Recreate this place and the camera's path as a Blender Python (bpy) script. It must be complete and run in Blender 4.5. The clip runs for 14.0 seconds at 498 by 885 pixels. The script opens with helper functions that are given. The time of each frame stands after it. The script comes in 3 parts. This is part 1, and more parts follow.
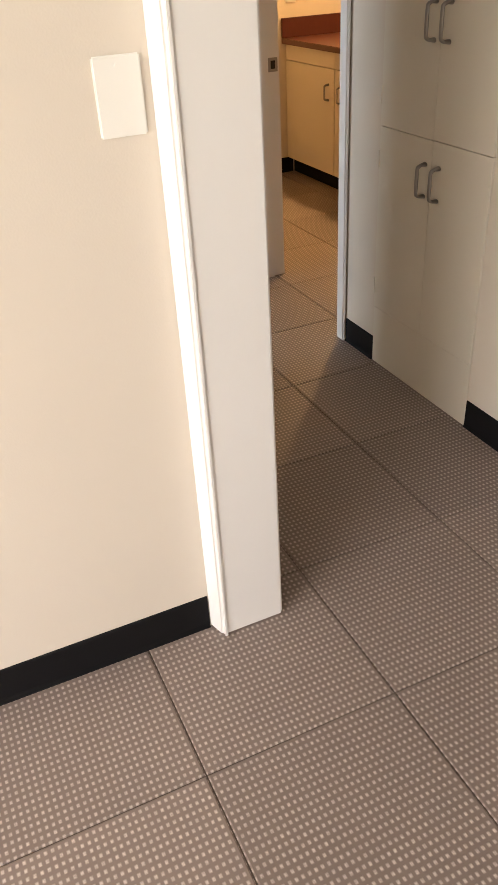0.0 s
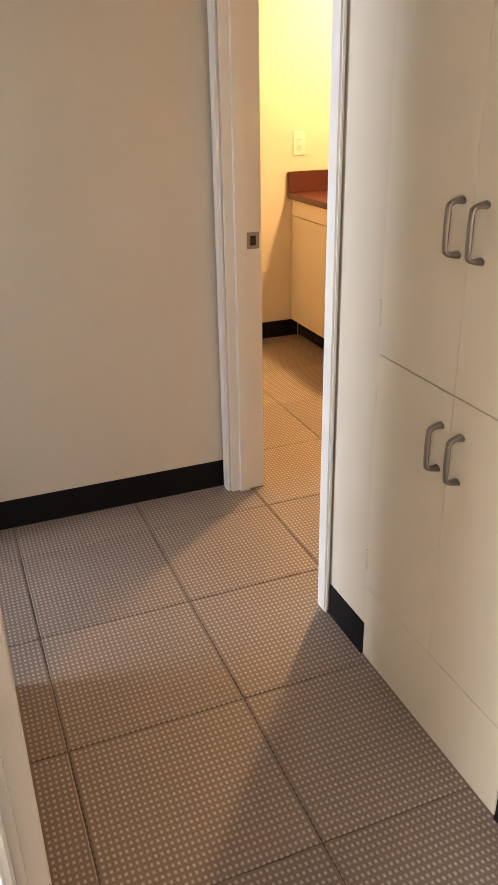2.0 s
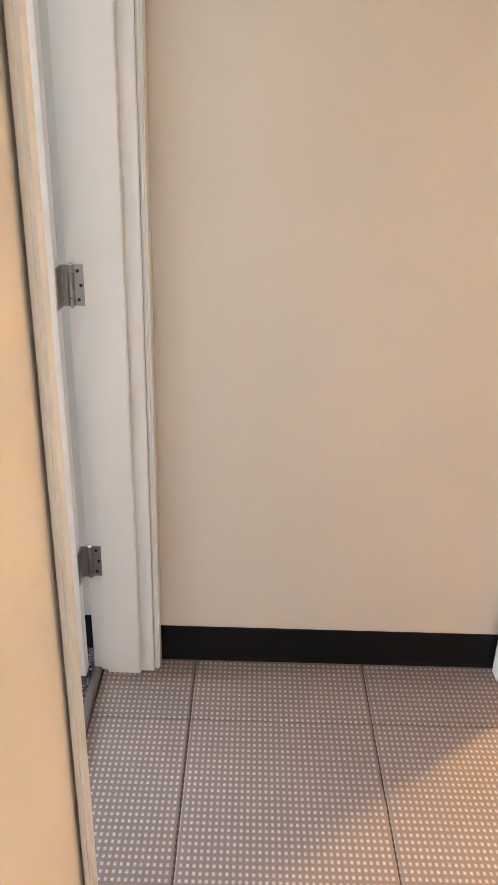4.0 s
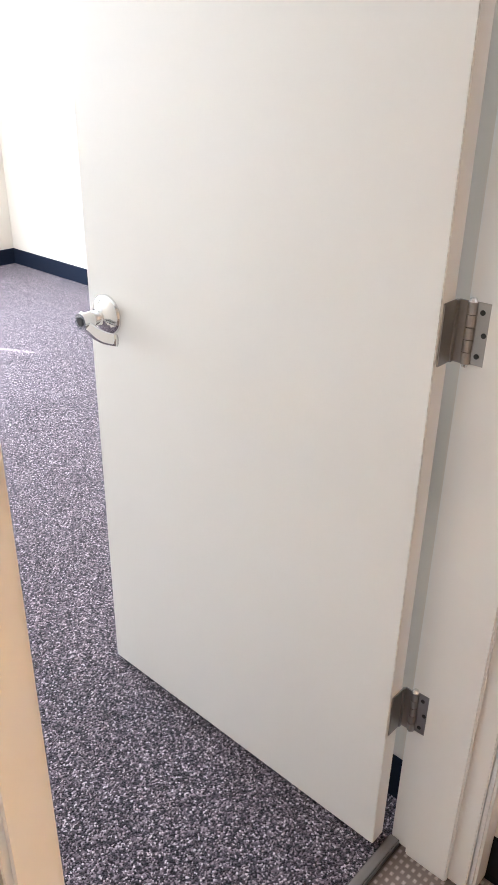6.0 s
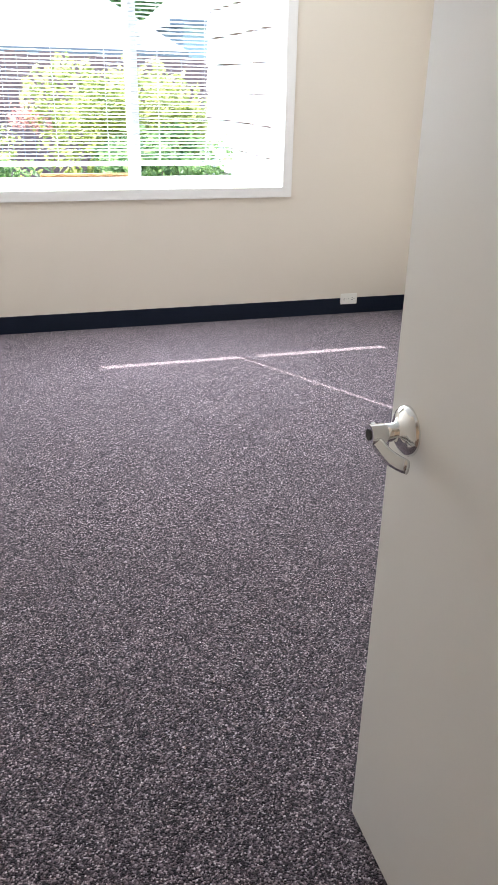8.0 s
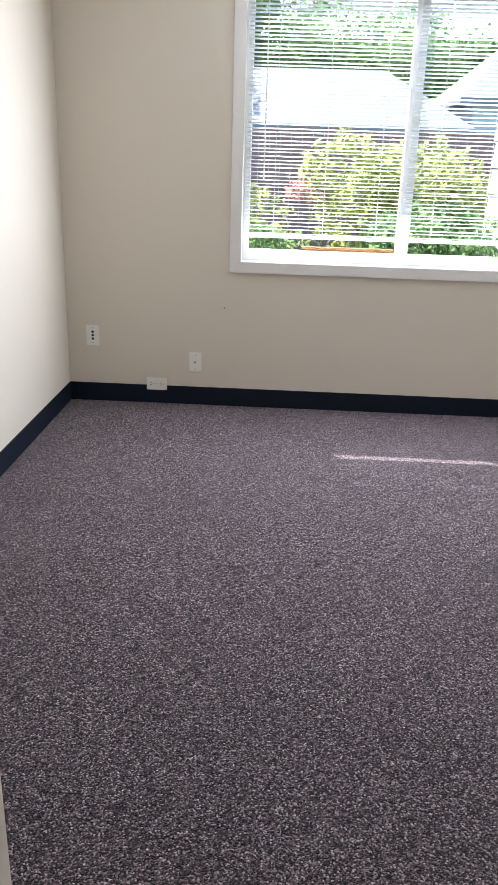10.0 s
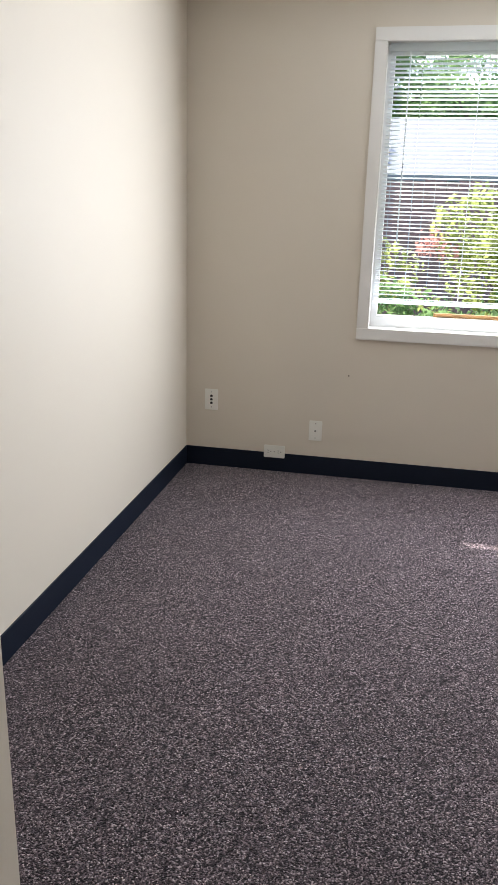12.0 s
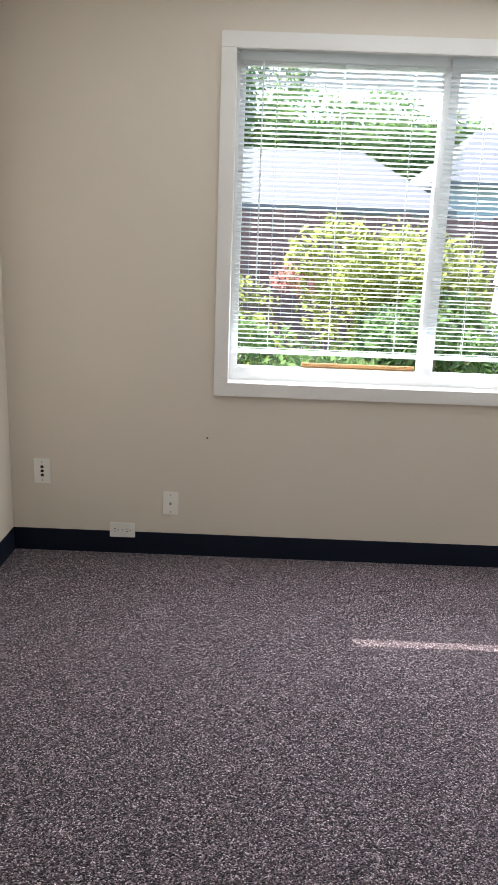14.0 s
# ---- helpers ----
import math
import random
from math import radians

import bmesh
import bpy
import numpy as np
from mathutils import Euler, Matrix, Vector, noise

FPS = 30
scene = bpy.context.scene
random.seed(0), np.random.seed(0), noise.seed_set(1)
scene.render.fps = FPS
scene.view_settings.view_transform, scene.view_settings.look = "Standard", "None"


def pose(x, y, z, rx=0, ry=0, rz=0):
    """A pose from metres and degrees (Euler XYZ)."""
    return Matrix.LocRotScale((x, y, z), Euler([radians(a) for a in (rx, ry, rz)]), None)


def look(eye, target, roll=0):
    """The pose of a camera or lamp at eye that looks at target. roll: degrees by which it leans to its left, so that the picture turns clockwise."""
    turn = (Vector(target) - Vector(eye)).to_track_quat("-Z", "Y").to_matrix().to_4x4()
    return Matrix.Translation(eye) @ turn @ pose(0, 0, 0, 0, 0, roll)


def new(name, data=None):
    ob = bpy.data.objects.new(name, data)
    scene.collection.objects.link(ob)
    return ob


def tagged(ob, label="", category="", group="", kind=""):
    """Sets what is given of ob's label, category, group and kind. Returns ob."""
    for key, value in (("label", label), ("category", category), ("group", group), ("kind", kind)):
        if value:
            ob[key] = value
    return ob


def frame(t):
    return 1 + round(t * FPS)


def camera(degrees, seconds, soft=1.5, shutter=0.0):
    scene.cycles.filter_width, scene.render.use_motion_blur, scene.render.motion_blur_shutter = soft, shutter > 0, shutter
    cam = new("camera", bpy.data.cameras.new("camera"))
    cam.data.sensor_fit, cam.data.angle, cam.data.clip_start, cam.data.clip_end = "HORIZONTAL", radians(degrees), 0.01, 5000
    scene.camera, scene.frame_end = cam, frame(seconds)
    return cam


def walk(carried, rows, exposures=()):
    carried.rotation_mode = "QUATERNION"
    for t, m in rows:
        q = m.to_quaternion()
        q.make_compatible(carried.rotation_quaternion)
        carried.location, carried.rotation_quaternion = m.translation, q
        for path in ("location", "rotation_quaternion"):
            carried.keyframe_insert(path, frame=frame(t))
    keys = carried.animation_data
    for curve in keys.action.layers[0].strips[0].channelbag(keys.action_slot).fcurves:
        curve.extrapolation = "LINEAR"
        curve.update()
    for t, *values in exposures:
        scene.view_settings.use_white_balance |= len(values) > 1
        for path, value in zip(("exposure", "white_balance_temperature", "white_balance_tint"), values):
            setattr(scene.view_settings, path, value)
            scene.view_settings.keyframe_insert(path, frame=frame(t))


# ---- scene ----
EXPOSURES = [(0.0, 2.15, 6300, 10), (1.0, 2.4, 6300, 10), (2.2, 3.1, 6200, 10), (4.3, 3.75, 5650, 10), (5.5, 3.75, 5700, 11),
             (6.5, 3.35, 5900, 12), (7.5, 2.78, 6100, 12), (8.5, 2.15, 6150, 12), (9.2, 1.92, 6150, 12), (12.0, 1.56, 6500, 12), (14.0, 1.52, 6500, 12)]
cam = camera(35.7, 14.0)
PATH = [
    (0, (0.064, 1.16, 1.43), (1.609, 0.508, 0.341), -3.5),
    (0.5, (0.212, 1.023, 1.429), (1.751, 0.257, 0.407), -2.5),
    (1, (0.396, 0.88, 1.435), (1.956, 0.065, 0.486), -1.8),
    (1.5, (0.689, 0.719, 1.471), (2.299, -0.07, 0.585), -1.2),
    (2, (0.918, 0.531, 1.459), (2.606, -0.131, 0.615), -1.1),
    (2.2, (1.002, 0.463, 1.466), (2.718, -0.142, 0.635), -0.8),
    (4.3, (1.941, 0.27, 1.442), (3.739, 0.49, 0.594), 1.2),
    (4.5, (2.024, 0.222, 1.443), (3.789, 0.617, 0.589), 0.7),
    (5, (2.225, 0.174, 1.409), (3.861, 0.937, 0.547), 0.1),
    (5.5, (2.369, 0.152, 1.398), (3.836, 1.184, 0.513), -0.0),
    (6, (2.498, 0.253, 1.383), (3.827, 1.45, 0.486), 0.9),
    (6.5, (2.624, 0.297, 1.402), (3.732, 1.681, 0.477), 1.3),
    (7, (2.752, 0.309, 1.401), (3.632, 1.853, 0.484), 0.8),
    (7.5, (2.794, 0.343, 1.413), (3.49, 1.998, 0.531), 1.6),
    (8, (2.846, 0.458, 1.403), (3.371, 2.199, 0.571), 1.1),
    (8.5, (2.868, 0.567, 1.407), (3.231, 2.371, 0.623), 0.9),
    (9, (2.922, 0.675, 1.379), (3.126, 2.521, 0.638), 1.0),
    (9.2, (2.949, 0.734, 1.369), (3.099, 2.59, 0.64), 1.3),
    (11.3, (2.911, 1.054, 1.416), (2.55, 2.921, 0.797), 1.4),
    (11.5, (2.917, 1.073, 1.416), (2.539, 2.941, 0.809), 1.4),
    (12, (2.895, 1.168, 1.464), (2.517, 3.04, 0.87), 1.5),
    (12.5, (2.966, 1.328, 1.438), (2.604, 3.216, 0.886), 2.0),
    (13, (2.964, 1.486, 1.434), (2.666, 3.392, 0.905), 2.2),
    (13.5, (2.872, 1.684, 1.492), (2.699, 3.605, 0.962), 2.3),
    (14, (2.823, 1.869, 1.487), (2.807, 3.8, 0.967), 2.1),
]
walk(cam, [(t, look(eye, target, roll)) for t, eye, target, roll in PATH],
     exposures=EXPOSURES)

# ------------------------------------------------------------ world and light
world = bpy.data.worlds.new("sky")
scene.world = world
world.use_nodes = True
_nt = world.node_tree
_sky = _nt.nodes.new("ShaderNodeTexSky")
_sky.sky_type = "NISHITA"
_sky.sun_disc = False
_sky.sun_elevation = radians(44)
_sky.sun_rotation = radians(-30)
_nt.links.new(_sky.outputs["Color"], _nt.nodes["Background"].inputs["Color"])
_nt.nodes["Background"].inputs["Strength"].default_value = 0.15

sun_data = bpy.data.lights.new("sun", "SUN")
sun_data.energy, sun_data.angle, sun_data.color = 5.0, radians(0.5), (1.0, 0.95, 0.88)
sun = new("sun", sun_data)
sun.matrix_world = look((0, 0, 0), (0.484, -0.86, -1.0))


def area(name, eye, target, sx, sy, watts, color):
    d = bpy.data.lights.new(name, "AREA")
    d.shape, d.size, d.size_y, d.energy, d.color = "RECTANGLE", sx, sy, watts, color
    ob = new(name, d)
    ob.matrix_world = look(eye, target)
    return ob


W = 5.265          # inner face of the office's window wall
CEIL = 2.44
area("office_window_light", (3.58, W - 0.022, 1.55), (3.58, 0, 0.9), 1.72, 1.25, 31, (0.86, 0.93, 1.0))
# added daylight lamp in an assumed opening at the corridor's unseen north end
area("corridor_unseen_daylight", (-0.3, 4.14, 1.4), (0.1, 0, 0.7), 2.2, 1.7, 30, (1.0, 0.90, 0.82))
area("kitchen_lamp_light", (4.50, -1.92, 2.36), (4.50, -1.92, 0), 0.14, 0.14, 8.5, (1.0, 0.58, 0.22))


# ------------------------------------------------------------ materials
def mat(name, color, rough=0.6, metal=0.0, spread=0.06, scale=3.0, fine=180.0, bump=0.05, spec=0.5, depth=0.002):
    """A painted or plain surface: colour drifting at two scales, with fine relief."""
    m = bpy.data.materials.new(name)
    m.use_nodes = True
    nt = m.node_tree
    b = nt.nodes["Principled BSDF"]
    b.inputs["Roughness"].default_value = rough
    b.inputs["Metallic"].default_value = metal
    b.inputs["Specular IOR Level"].default_value = spec
    co = nt.nodes.new("ShaderNodeTexCoord")
    big = nt.nodes.new("ShaderNodeTexNoise")
    big.inputs["Scale"].default_value = scale
    big.inputs["Detail"].default_value = 5
    small = nt.nodes.new("ShaderNodeTexNoise")
    small.inputs["Scale"].default_value = fine
    small.inputs["Detail"].default_value = 2
    ramp = nt.nodes.new("ShaderNodeMix")
    ramp.data_type = "RGBA"
    lo = [c * (1 - spread) for c in color]
    hi = [min(1, c * (1 + spread)) for c in color]
    ramp.inputs["A"].default_value = (*lo, 1)
    ramp.inputs["B"].default_value = (*hi, 1)
    for n in (big, small):
        nt.links.new(co.outputs["Object"], n.inputs["Vector"])
    mean = nt.nodes.new("ShaderNodeMath")
    mean.operation = "MULTIPLY_ADD"
    mean.inputs[1].default_value = 0.3
    nt.links.new(small.outputs["Fac"], mean.inputs[0])
    sc = nt.nodes.new("ShaderNodeMath")
    sc.operation = "MULTIPLY"
    sc.inputs[1].default_value = 0.7
    nt.links.new(big.outputs["Fac"], sc.inputs[0])
    nt.links.new(sc.outputs[0], mean.inputs[2])
    nt.links.new(mean.outputs[0], ramp.inputs["Factor"])
    nt.links.new(ramp.outputs["Result"], b.inputs["Base Color"])
    if bump:
        bp = nt.nodes.new("ShaderNodeBump")
        bp.inputs["Strength"].default_value = bump
        bp.inputs["Distance"].default_value = depth
        nt.links.new(small.outputs["Fac"], bp.inputs["Height"])
        nt.links.new(bp.outputs["Normal"], b.inputs["Normal"])
    return m


def node(nt, kind, **values):
    n = nt.nodes.new(kind)
    for k, v in values.items():
        n.inputs[k.replace("_", " ")].default_value = v
    return n


def carpet_material():
    m = bpy.data.materials.new("loop_carpet")
    m.use_nodes = True
    nt = m.node_tree
    b = nt.nodes["Principled BSDF"]
    b.inputs["Roughness"].default_value = 0.95
    b.inputs["Specular IOR Level"].default_value = 0.12
    b.inputs["Sheen Weight"].default_value = 0.14
    b.inputs["Sheen Roughness"].default_value = 0.5
    co = nt.nodes.new("ShaderNodeTexCoord")
    cells = node(nt, "ShaderNodeTexVoronoi", Scale=285.0)
    nt.links.new(co.outputs["Object"], cells.inputs["Vector"])
    pick = nt.nodes.new("ShaderNodeSeparateColor")
    nt.links.new(cells.outputs["Color"], pick.inputs["Color"])
    r = nt.nodes.new("ShaderNodeValToRGB")
    r.color_ramp.interpolation = "CONSTANT"
    e = r.color_ramp.elements
    e[0].position, e[0].color = 0.0, (0.011, 0.008, 0.011, 1)
    e[1].position, e[1].color = 0.30, (0.052, 0.037, 0.045, 1)
    for p, c in ((0.58, (0.132, 0.098, 0.112, 1)), (0.78, (0.25, 0.194, 0.21, 1)), (0.93, (0.48, 0.395, 0.415, 1))):
        k = e.new(p)
        k.color = c
    nt.links.new(pick.outputs["Red"], r.inputs["Fac"])
    big = node(nt, "ShaderNodeTexNoise", Scale=2.2, Detail=6.0)
    nt.links.new(co.outputs["Object"], big.inputs["Vector"])
    wear = nt.nodes.new("ShaderNodeMapRange")
    wear.inputs["To Min"].default_value = 0.82
    wear.inputs["To Max"].default_value = 1.18
    nt.links.new(big.outputs["Fac"], wear.inputs["Value"])
    mul = nt.nodes.new("ShaderNodeMix")
    mul.data_type, mul.blend_type = "RGBA", "MULTIPLY"
    mul.inputs["Factor"].default_value = 1.0
    nt.links.new(r.outputs["Color"], mul.inputs["A"])
    nt.links.new(wear.outputs["Result"], mul.inputs["B"])
    nt.links.new(mul.outputs["Result"], b.inputs["Base Color"])
    bp = node(nt, "ShaderNodeBump", Strength=0.9, Distance=0.004)
    nt.links.new(cells.outputs["Distance"], bp.inputs["Height"])
    bp.invert = True
    nt.links.new(bp.outputs["Normal"], b.inputs["Normal"])
    return m


def tile_material():
    """Woven-look floor tile: rows of small pale beads on a brown-grey ground."""
    m = bpy.data.materials.new("woven_tile")
    m.use_nodes = True
    nt = m.node_tree
    b = nt.nodes["Principled BSDF"]
    b.inputs["Roughness"].default_value = 0.5
    b.inputs["Specular IOR Level"].default_value = 0.4
    co = nt.nodes.new("ShaderNodeTexCoord")
    geo = nt.nodes.new("ShaderNodeNewGeometry")
    sep = nt.nodes.new("ShaderNodeSeparateXYZ")
    nt.links.new(geo.outputs["Position"], sep.inputs[0])

    def wave(axis, pitch, phase):
        a = nt.nodes.new("ShaderNodeMath")
        a.operation = "MULTIPLY_ADD"
        a.inputs[1].default_value = 2 * math.pi / pitch
        a.inputs[2].default_value = phase
        nt.links.new(sep.outputs[axis], a.inputs[0])
        s = nt.nodes.new("ShaderNodeMath")
        s.operation = "SINE"
        nt.links.new(a.outputs[0], s.inputs[0])
        h = nt.nodes.new("ShaderNodeMapRange")
        h.inputs["From Min"].default_value = -0.45
        h.inputs["From Max"].default_value = 0.75
        nt.links.new(s.outputs[0], h.inputs["Value"])
        return h
    u, v = wave("X", BEAD_X, 0.0), wave("Y", BEAD_Y, 0.0)
    dots = nt.nodes.new("ShaderNodeMath")
    dots.operation = "MULTIPLY"
    nt.links.new(u.outputs["Result"], dots.inputs[0])
    nt.links.new(v.outputs["Result"], dots.inputs[1])
    grain = node(nt, "ShaderNodeTexNoise", Scale=140.0, Detail=3.0)
    big = node(nt, "ShaderNodeTexNoise", Scale=1.7, Detail=5.0)
    for n in (grain, big):
        nt.links.new(geo.outputs["Position"], n.inputs["Vector"])
    gm = nt.nodes.new("ShaderNodeMapRange")
    gm.inputs["From Min"].default_value, gm.inputs["From Max"].default_value = 0.3, 0.65
    gm.inputs["To Min"].default_value, gm.inputs["To Max"].default_value = 0.45, 1.0
    nt.links.new(grain.outputs["Fac"], gm.inputs["Value"])
    d2 = nt.nodes.new("ShaderNodeMath")
    d2.operation = "MULTIPLY"
    nt.links.new(dots.outputs[0], d2.inputs[0])
    nt.links.new(gm.outputs["Result"], d2.inputs[1])
    mix = nt.nodes.new("ShaderNodeMix")
    mix.data_type = "RGBA"
    mix.inputs["A"].default_value = (0.21, 0.163, 0.14, 1)
    mix.inputs["B"].default_value = (0.58, 0.495, 0.44, 1)
    nt.links.new(d2.outputs[0], mix.inputs["Factor"])
    info = nt.nodes.new("ShaderNodeObjectInfo")
    add = nt.nodes.new("ShaderNodeMath")
    add.operation = "MULTIPLY_ADD"
    add.inputs[1].default_value = 0.4
    nt.links.new(info.outputs["Random"], add.inputs[0])
    nt.links.new(big.outputs["Fac"], add.inputs[2])
    tone = nt.nodes.new("ShaderNodeMapRange")
    tone.inputs["From Min"].default_value, tone.inputs["From Max"].default_value = 0.35, 1.05
    tone.inputs["To Min"].default_value, tone.inputs["To Max"].default_value = 0.88, 1.12
    nt.links.new(add.outputs[0], tone.inputs["Value"])
    mul = nt.nodes.new("ShaderNodeMix")
    mul.data_type, mul.blend_type = "RGBA", "MULTIPLY"
    mul.inputs["Factor"].default_value = 1.0
    nt.links.new(mix.outputs["Result"], mul.inputs["A"])
    nt.links.new(tone.outputs["Result"], mul.inputs["B"])
    nt.links.new(mul.outputs["Result"], b.inputs["Base Color"])
    bp = node(nt, "ShaderNodeBump", Strength=0.5, Distance=0.0015)
    nt.links.new(d2.outputs[0], bp.inputs["Height"])
    nt.links.new(bp.outputs["Normal"], b.inputs["Normal"])
    return m


BEAD_X, BEAD_Y = 0.457 / 27, 0.457 / 34
M_WALL = mat("cream_wall_paint", (0.71, 0.640, 0.545), 0.62, spread=0.03, scale=1.3, fine=260, bump=0.12)
M_CEIL = mat("ceiling_white", (0.8, 0.79, 0.76), 0.8, spread=0.03, fine=120, bump=0.3)
M_TRIM = mat("trim_white_gloss", (0.80, 0.78, 0.75), 0.35, spread=0.02, scale=2.0, fine=90, bump=0.04)
M_DOOR = mat("door_white_paint", (0.78, 0.75, 0.70), 0.42, spread=0.025, scale=1.6, fine=130, bump=0.05)
M_CAB = mat("cabinet_cream_paint", (0.74, 0.69, 0.59), 0.42, spread=0.03, scale=2.0, fine=110, bump=0.06)
M_BASE = mat("black_rubber_base", (0.006, 0.006, 0.007), 0.6, spec=0.2, spread=0.25, scale=4, fine=200, bump=0.05)
M_NAVY = mat("navy_rubber_base", (0.006, 0.010, 0.022), 0.6, spec=0.2, spread=0.25, scale=4, fine=200, bump=0.05)
M_STEEL = mat("satin_steel", (0.34, 0.325, 0.31), 0.38, metal=1.0, spread=0.1, scale=30, fine=400, bump=0.02)
M_CHROME = mat("polished_chrome", (0.78, 0.78, 0.77), 0.12, metal=1.0, spread=0.04, scale=20, fine=300, bump=0.0)
M_DARK = mat("dark_slot", (0.02, 0.018, 0.016), 0.7)
M_PLATE = mat("ivory_plastic", (0.86, 0.84, 0.78), 0.35, spread=0.015, bump=0.0)
M_COUNTER = mat("brown_laminate", (0.10, 0.030, 0.020), 0.3, spread=0.2, scale=30, fine=300, bump=0.02)
M_VINYL = mat("window_vinyl_white", (0.82, 0.83, 0.84), 0.4, spread=0.02, bump=0.0)
M_SLAT = mat("blind_slat_white", (0.82, 0.84, 0.85), 0.45, spread=0.02, bump=0.0)
M_SIDING = mat("white_lap_siding", (0.72, 0.72, 0.71), 0.6, spread=0.04, bump=0.1)
M_SUBFLOOR = mat("tile_joint", (0.14, 0.108, 0.09), 0.8, spread=0.2, scale=8, fine=150, bump=0.1)
M_CARPET = carpet_material()
M_TILE = tile_material()
M_FENCE_AND_LAP_SHADE = mat("weathered_fence_wood_and_lap_shade", (0.25, 0.16, 0.16), 0.85, spread=0.3, scale=6, fine=60, bump=0.3)
M_GROUND = mat("garden_soil", (0.17, 0.21, 0.11), 0.95, spread=0.35, scale=0.8, fine=12, bump=0.5, depth=0.03)
M_LEAF = mat("green_leaf", (0.14, 0.23, 0.11), 0.6, spread=0.4, scale=2.5, fine=20, bump=0.0)
M_LEAF_Y = mat("yellow_green_leaf", (0.27, 0.31, 0.09), 0.6, spread=0.35, scale=3, fine=20, bump=0.0)
M_LEAF_P = mat("pink_blossom", (0.55, 0.25, 0.22), 0.6, spread=0.3, scale=3, fine=20, bump=0.0)
M_BARK = mat("grey_bark", (0.16, 0.13, 0.10), 0.9, spread=0.3, scale=5, fine=40, bump=0.4, depth=0.01)
M_ROOF = mat("grey_shingle_roof", (0.20, 0.22, 0.25), 0.85, spread=0.2, scale=2, fine=25, bump=0.4)
M_HOUSE = mat("pale_blue_siding", (0.42, 0.52, 0.58), 0.7, spread=0.08, scale=1, fine=12, bump=0.1)
M_PANE = mat("dark_house_pane", (0.05, 0.06, 0.07), 0.15, spread=0.2, bump=0.0)
M_WOOD = mat("orange_wood_rail", (0.42, 0.22, 0.08), 0.5, spread=0.2, scale=12, fine=90, bump=0.05)



def translucent(m, amount, color):
    """Let some light through a thin leaf or slat."""
    nt = m.node_tree
    t = nt.nodes.new("ShaderNodeBsdfTranslucent")
    t.inputs["Color"].default_value = (*color, 1)
    mix = nt.nodes.new("ShaderNodeMixShader")
    mix.inputs[0].default_value = amount
    nt.links.new(nt.nodes["Principled BSDF"].outputs[0], mix.inputs[1])
    nt.links.new(t.outputs[0], mix.inputs[2])
    nt.links.new(mix.outputs[0], nt.nodes["Material Output"].inputs["Surface"])


translucent(M_SLAT, 0.6, (0.80, 0.84, 0.86))
translucent(M_LEAF, 0.5, (0.22, 0.36, 0.14))
translucent(M_LEAF_Y, 0.5, (0.40, 0.46, 0.16))
translucent(M_LEAF_P, 0.4, (0.6, 0.32, 0.28))

M_GLASS = bpy.data.materials.new("window_glass")
M_GLASS.use_nodes = True
_b = M_GLASS.node_tree.nodes["Principled BSDF"]
_b.inputs["Base Color"].default_value = (1, 1, 1, 1)
_b.inputs["Roughness"].default_value = 0.0
_b.inputs["Transmission Weight"].default_value = 1.0
_b.inputs["IOR"].default_value = 1.02

M_GLOW = bpy.data.materials.new("lamp_diffuser_glow")
M_GLOW.use_nodes = True
_b = M_GLOW.node_tree.nodes["Principled BSDF"]
_b.inputs["Base Color"].default_value = (0.8, 0.7, 0.5, 1)
_b.inputs["Emission Color"].default_value = (1.0, 0.66, 0.3, 1)
_b.inputs["Emission Strength"].default_value = 1.5


# ------------------------------------------------------------ building helpers
def slab(bm, x0, x1, y0, y1, z0, z1):
    """A box between two corners, added to a bmesh; returns its vertices."""
    vs = [bm.verts.new((x, y, z)) for z in (z0, z1) for y in (y0, y1) for x in (x0, x1)]
    for a, b, c, d in ((0, 2, 3, 1), (4, 5, 7, 6), (0, 1, 5, 4), (2, 6, 7, 3), (0, 4, 6, 2), (1, 3, 7, 5)):
        bm.faces.new((vs[a], vs[b], vs[c], vs[d]))
    return vs


def rod(bm, a, b, r0, r1=None, sides=12, caps=True):
    """A tapered rod from a to b."""
    a, b = Vector(a), Vector(b)
    r1 = r0 if r1 is None else r1
    turn = (b - a).to_track_quat("Z", "Y").to_matrix()
    rings = []
    for p, r in ((a, r0), (b, r1)):
        rings.append([bm.verts.new(p + turn @ Vector((r * math.cos(t), r * math.sin(t), 0)))
                      for t in (2 * math.pi * i / sides for i in range(sides))])
    for i in range(sides):
        j = (i + 1) % sides
        bm.faces.new((rings[0][i], rings[0][j], rings[1][j], rings[1][i]))
    if caps:
        bm.faces.new(rings[0][::-1])
        bm.faces.new(rings[1])


def soften(bm, width, segments=2):
    bmesh.ops.bevel(bm, geom=bm.edges[:], offset=width, segments=segments, affect="EDGES", clamp_overlap=True)


def mesh_of(name, bm, material, smooth=False):
    bmesh.ops.recalc_face_normals(bm, faces=bm.faces[:])
    me = bpy.data.meshes.new(name)
    bm.to_mesh(me)
    bm.free()
    me.materials.append(material)
    if smooth:
        me.shade_smooth()
    return me


def part(name, bm, material, parent=None, label="", smooth=False):
    ob = new(name, mesh_of(name, bm, material, smooth))
    if parent is not None:
        ob.parent = parent
    return tagged(ob, label)


def box_part(name, material, parent, x0, x1, y0, y1, z0, z1, bevel=0.0, label=""):
    bm = bmesh.new()
    slab(bm, x0, x1, y0, y1, z0, z1)
    if bevel:
        soften(bm, bevel)
    return part(name, bm, material, parent, label)


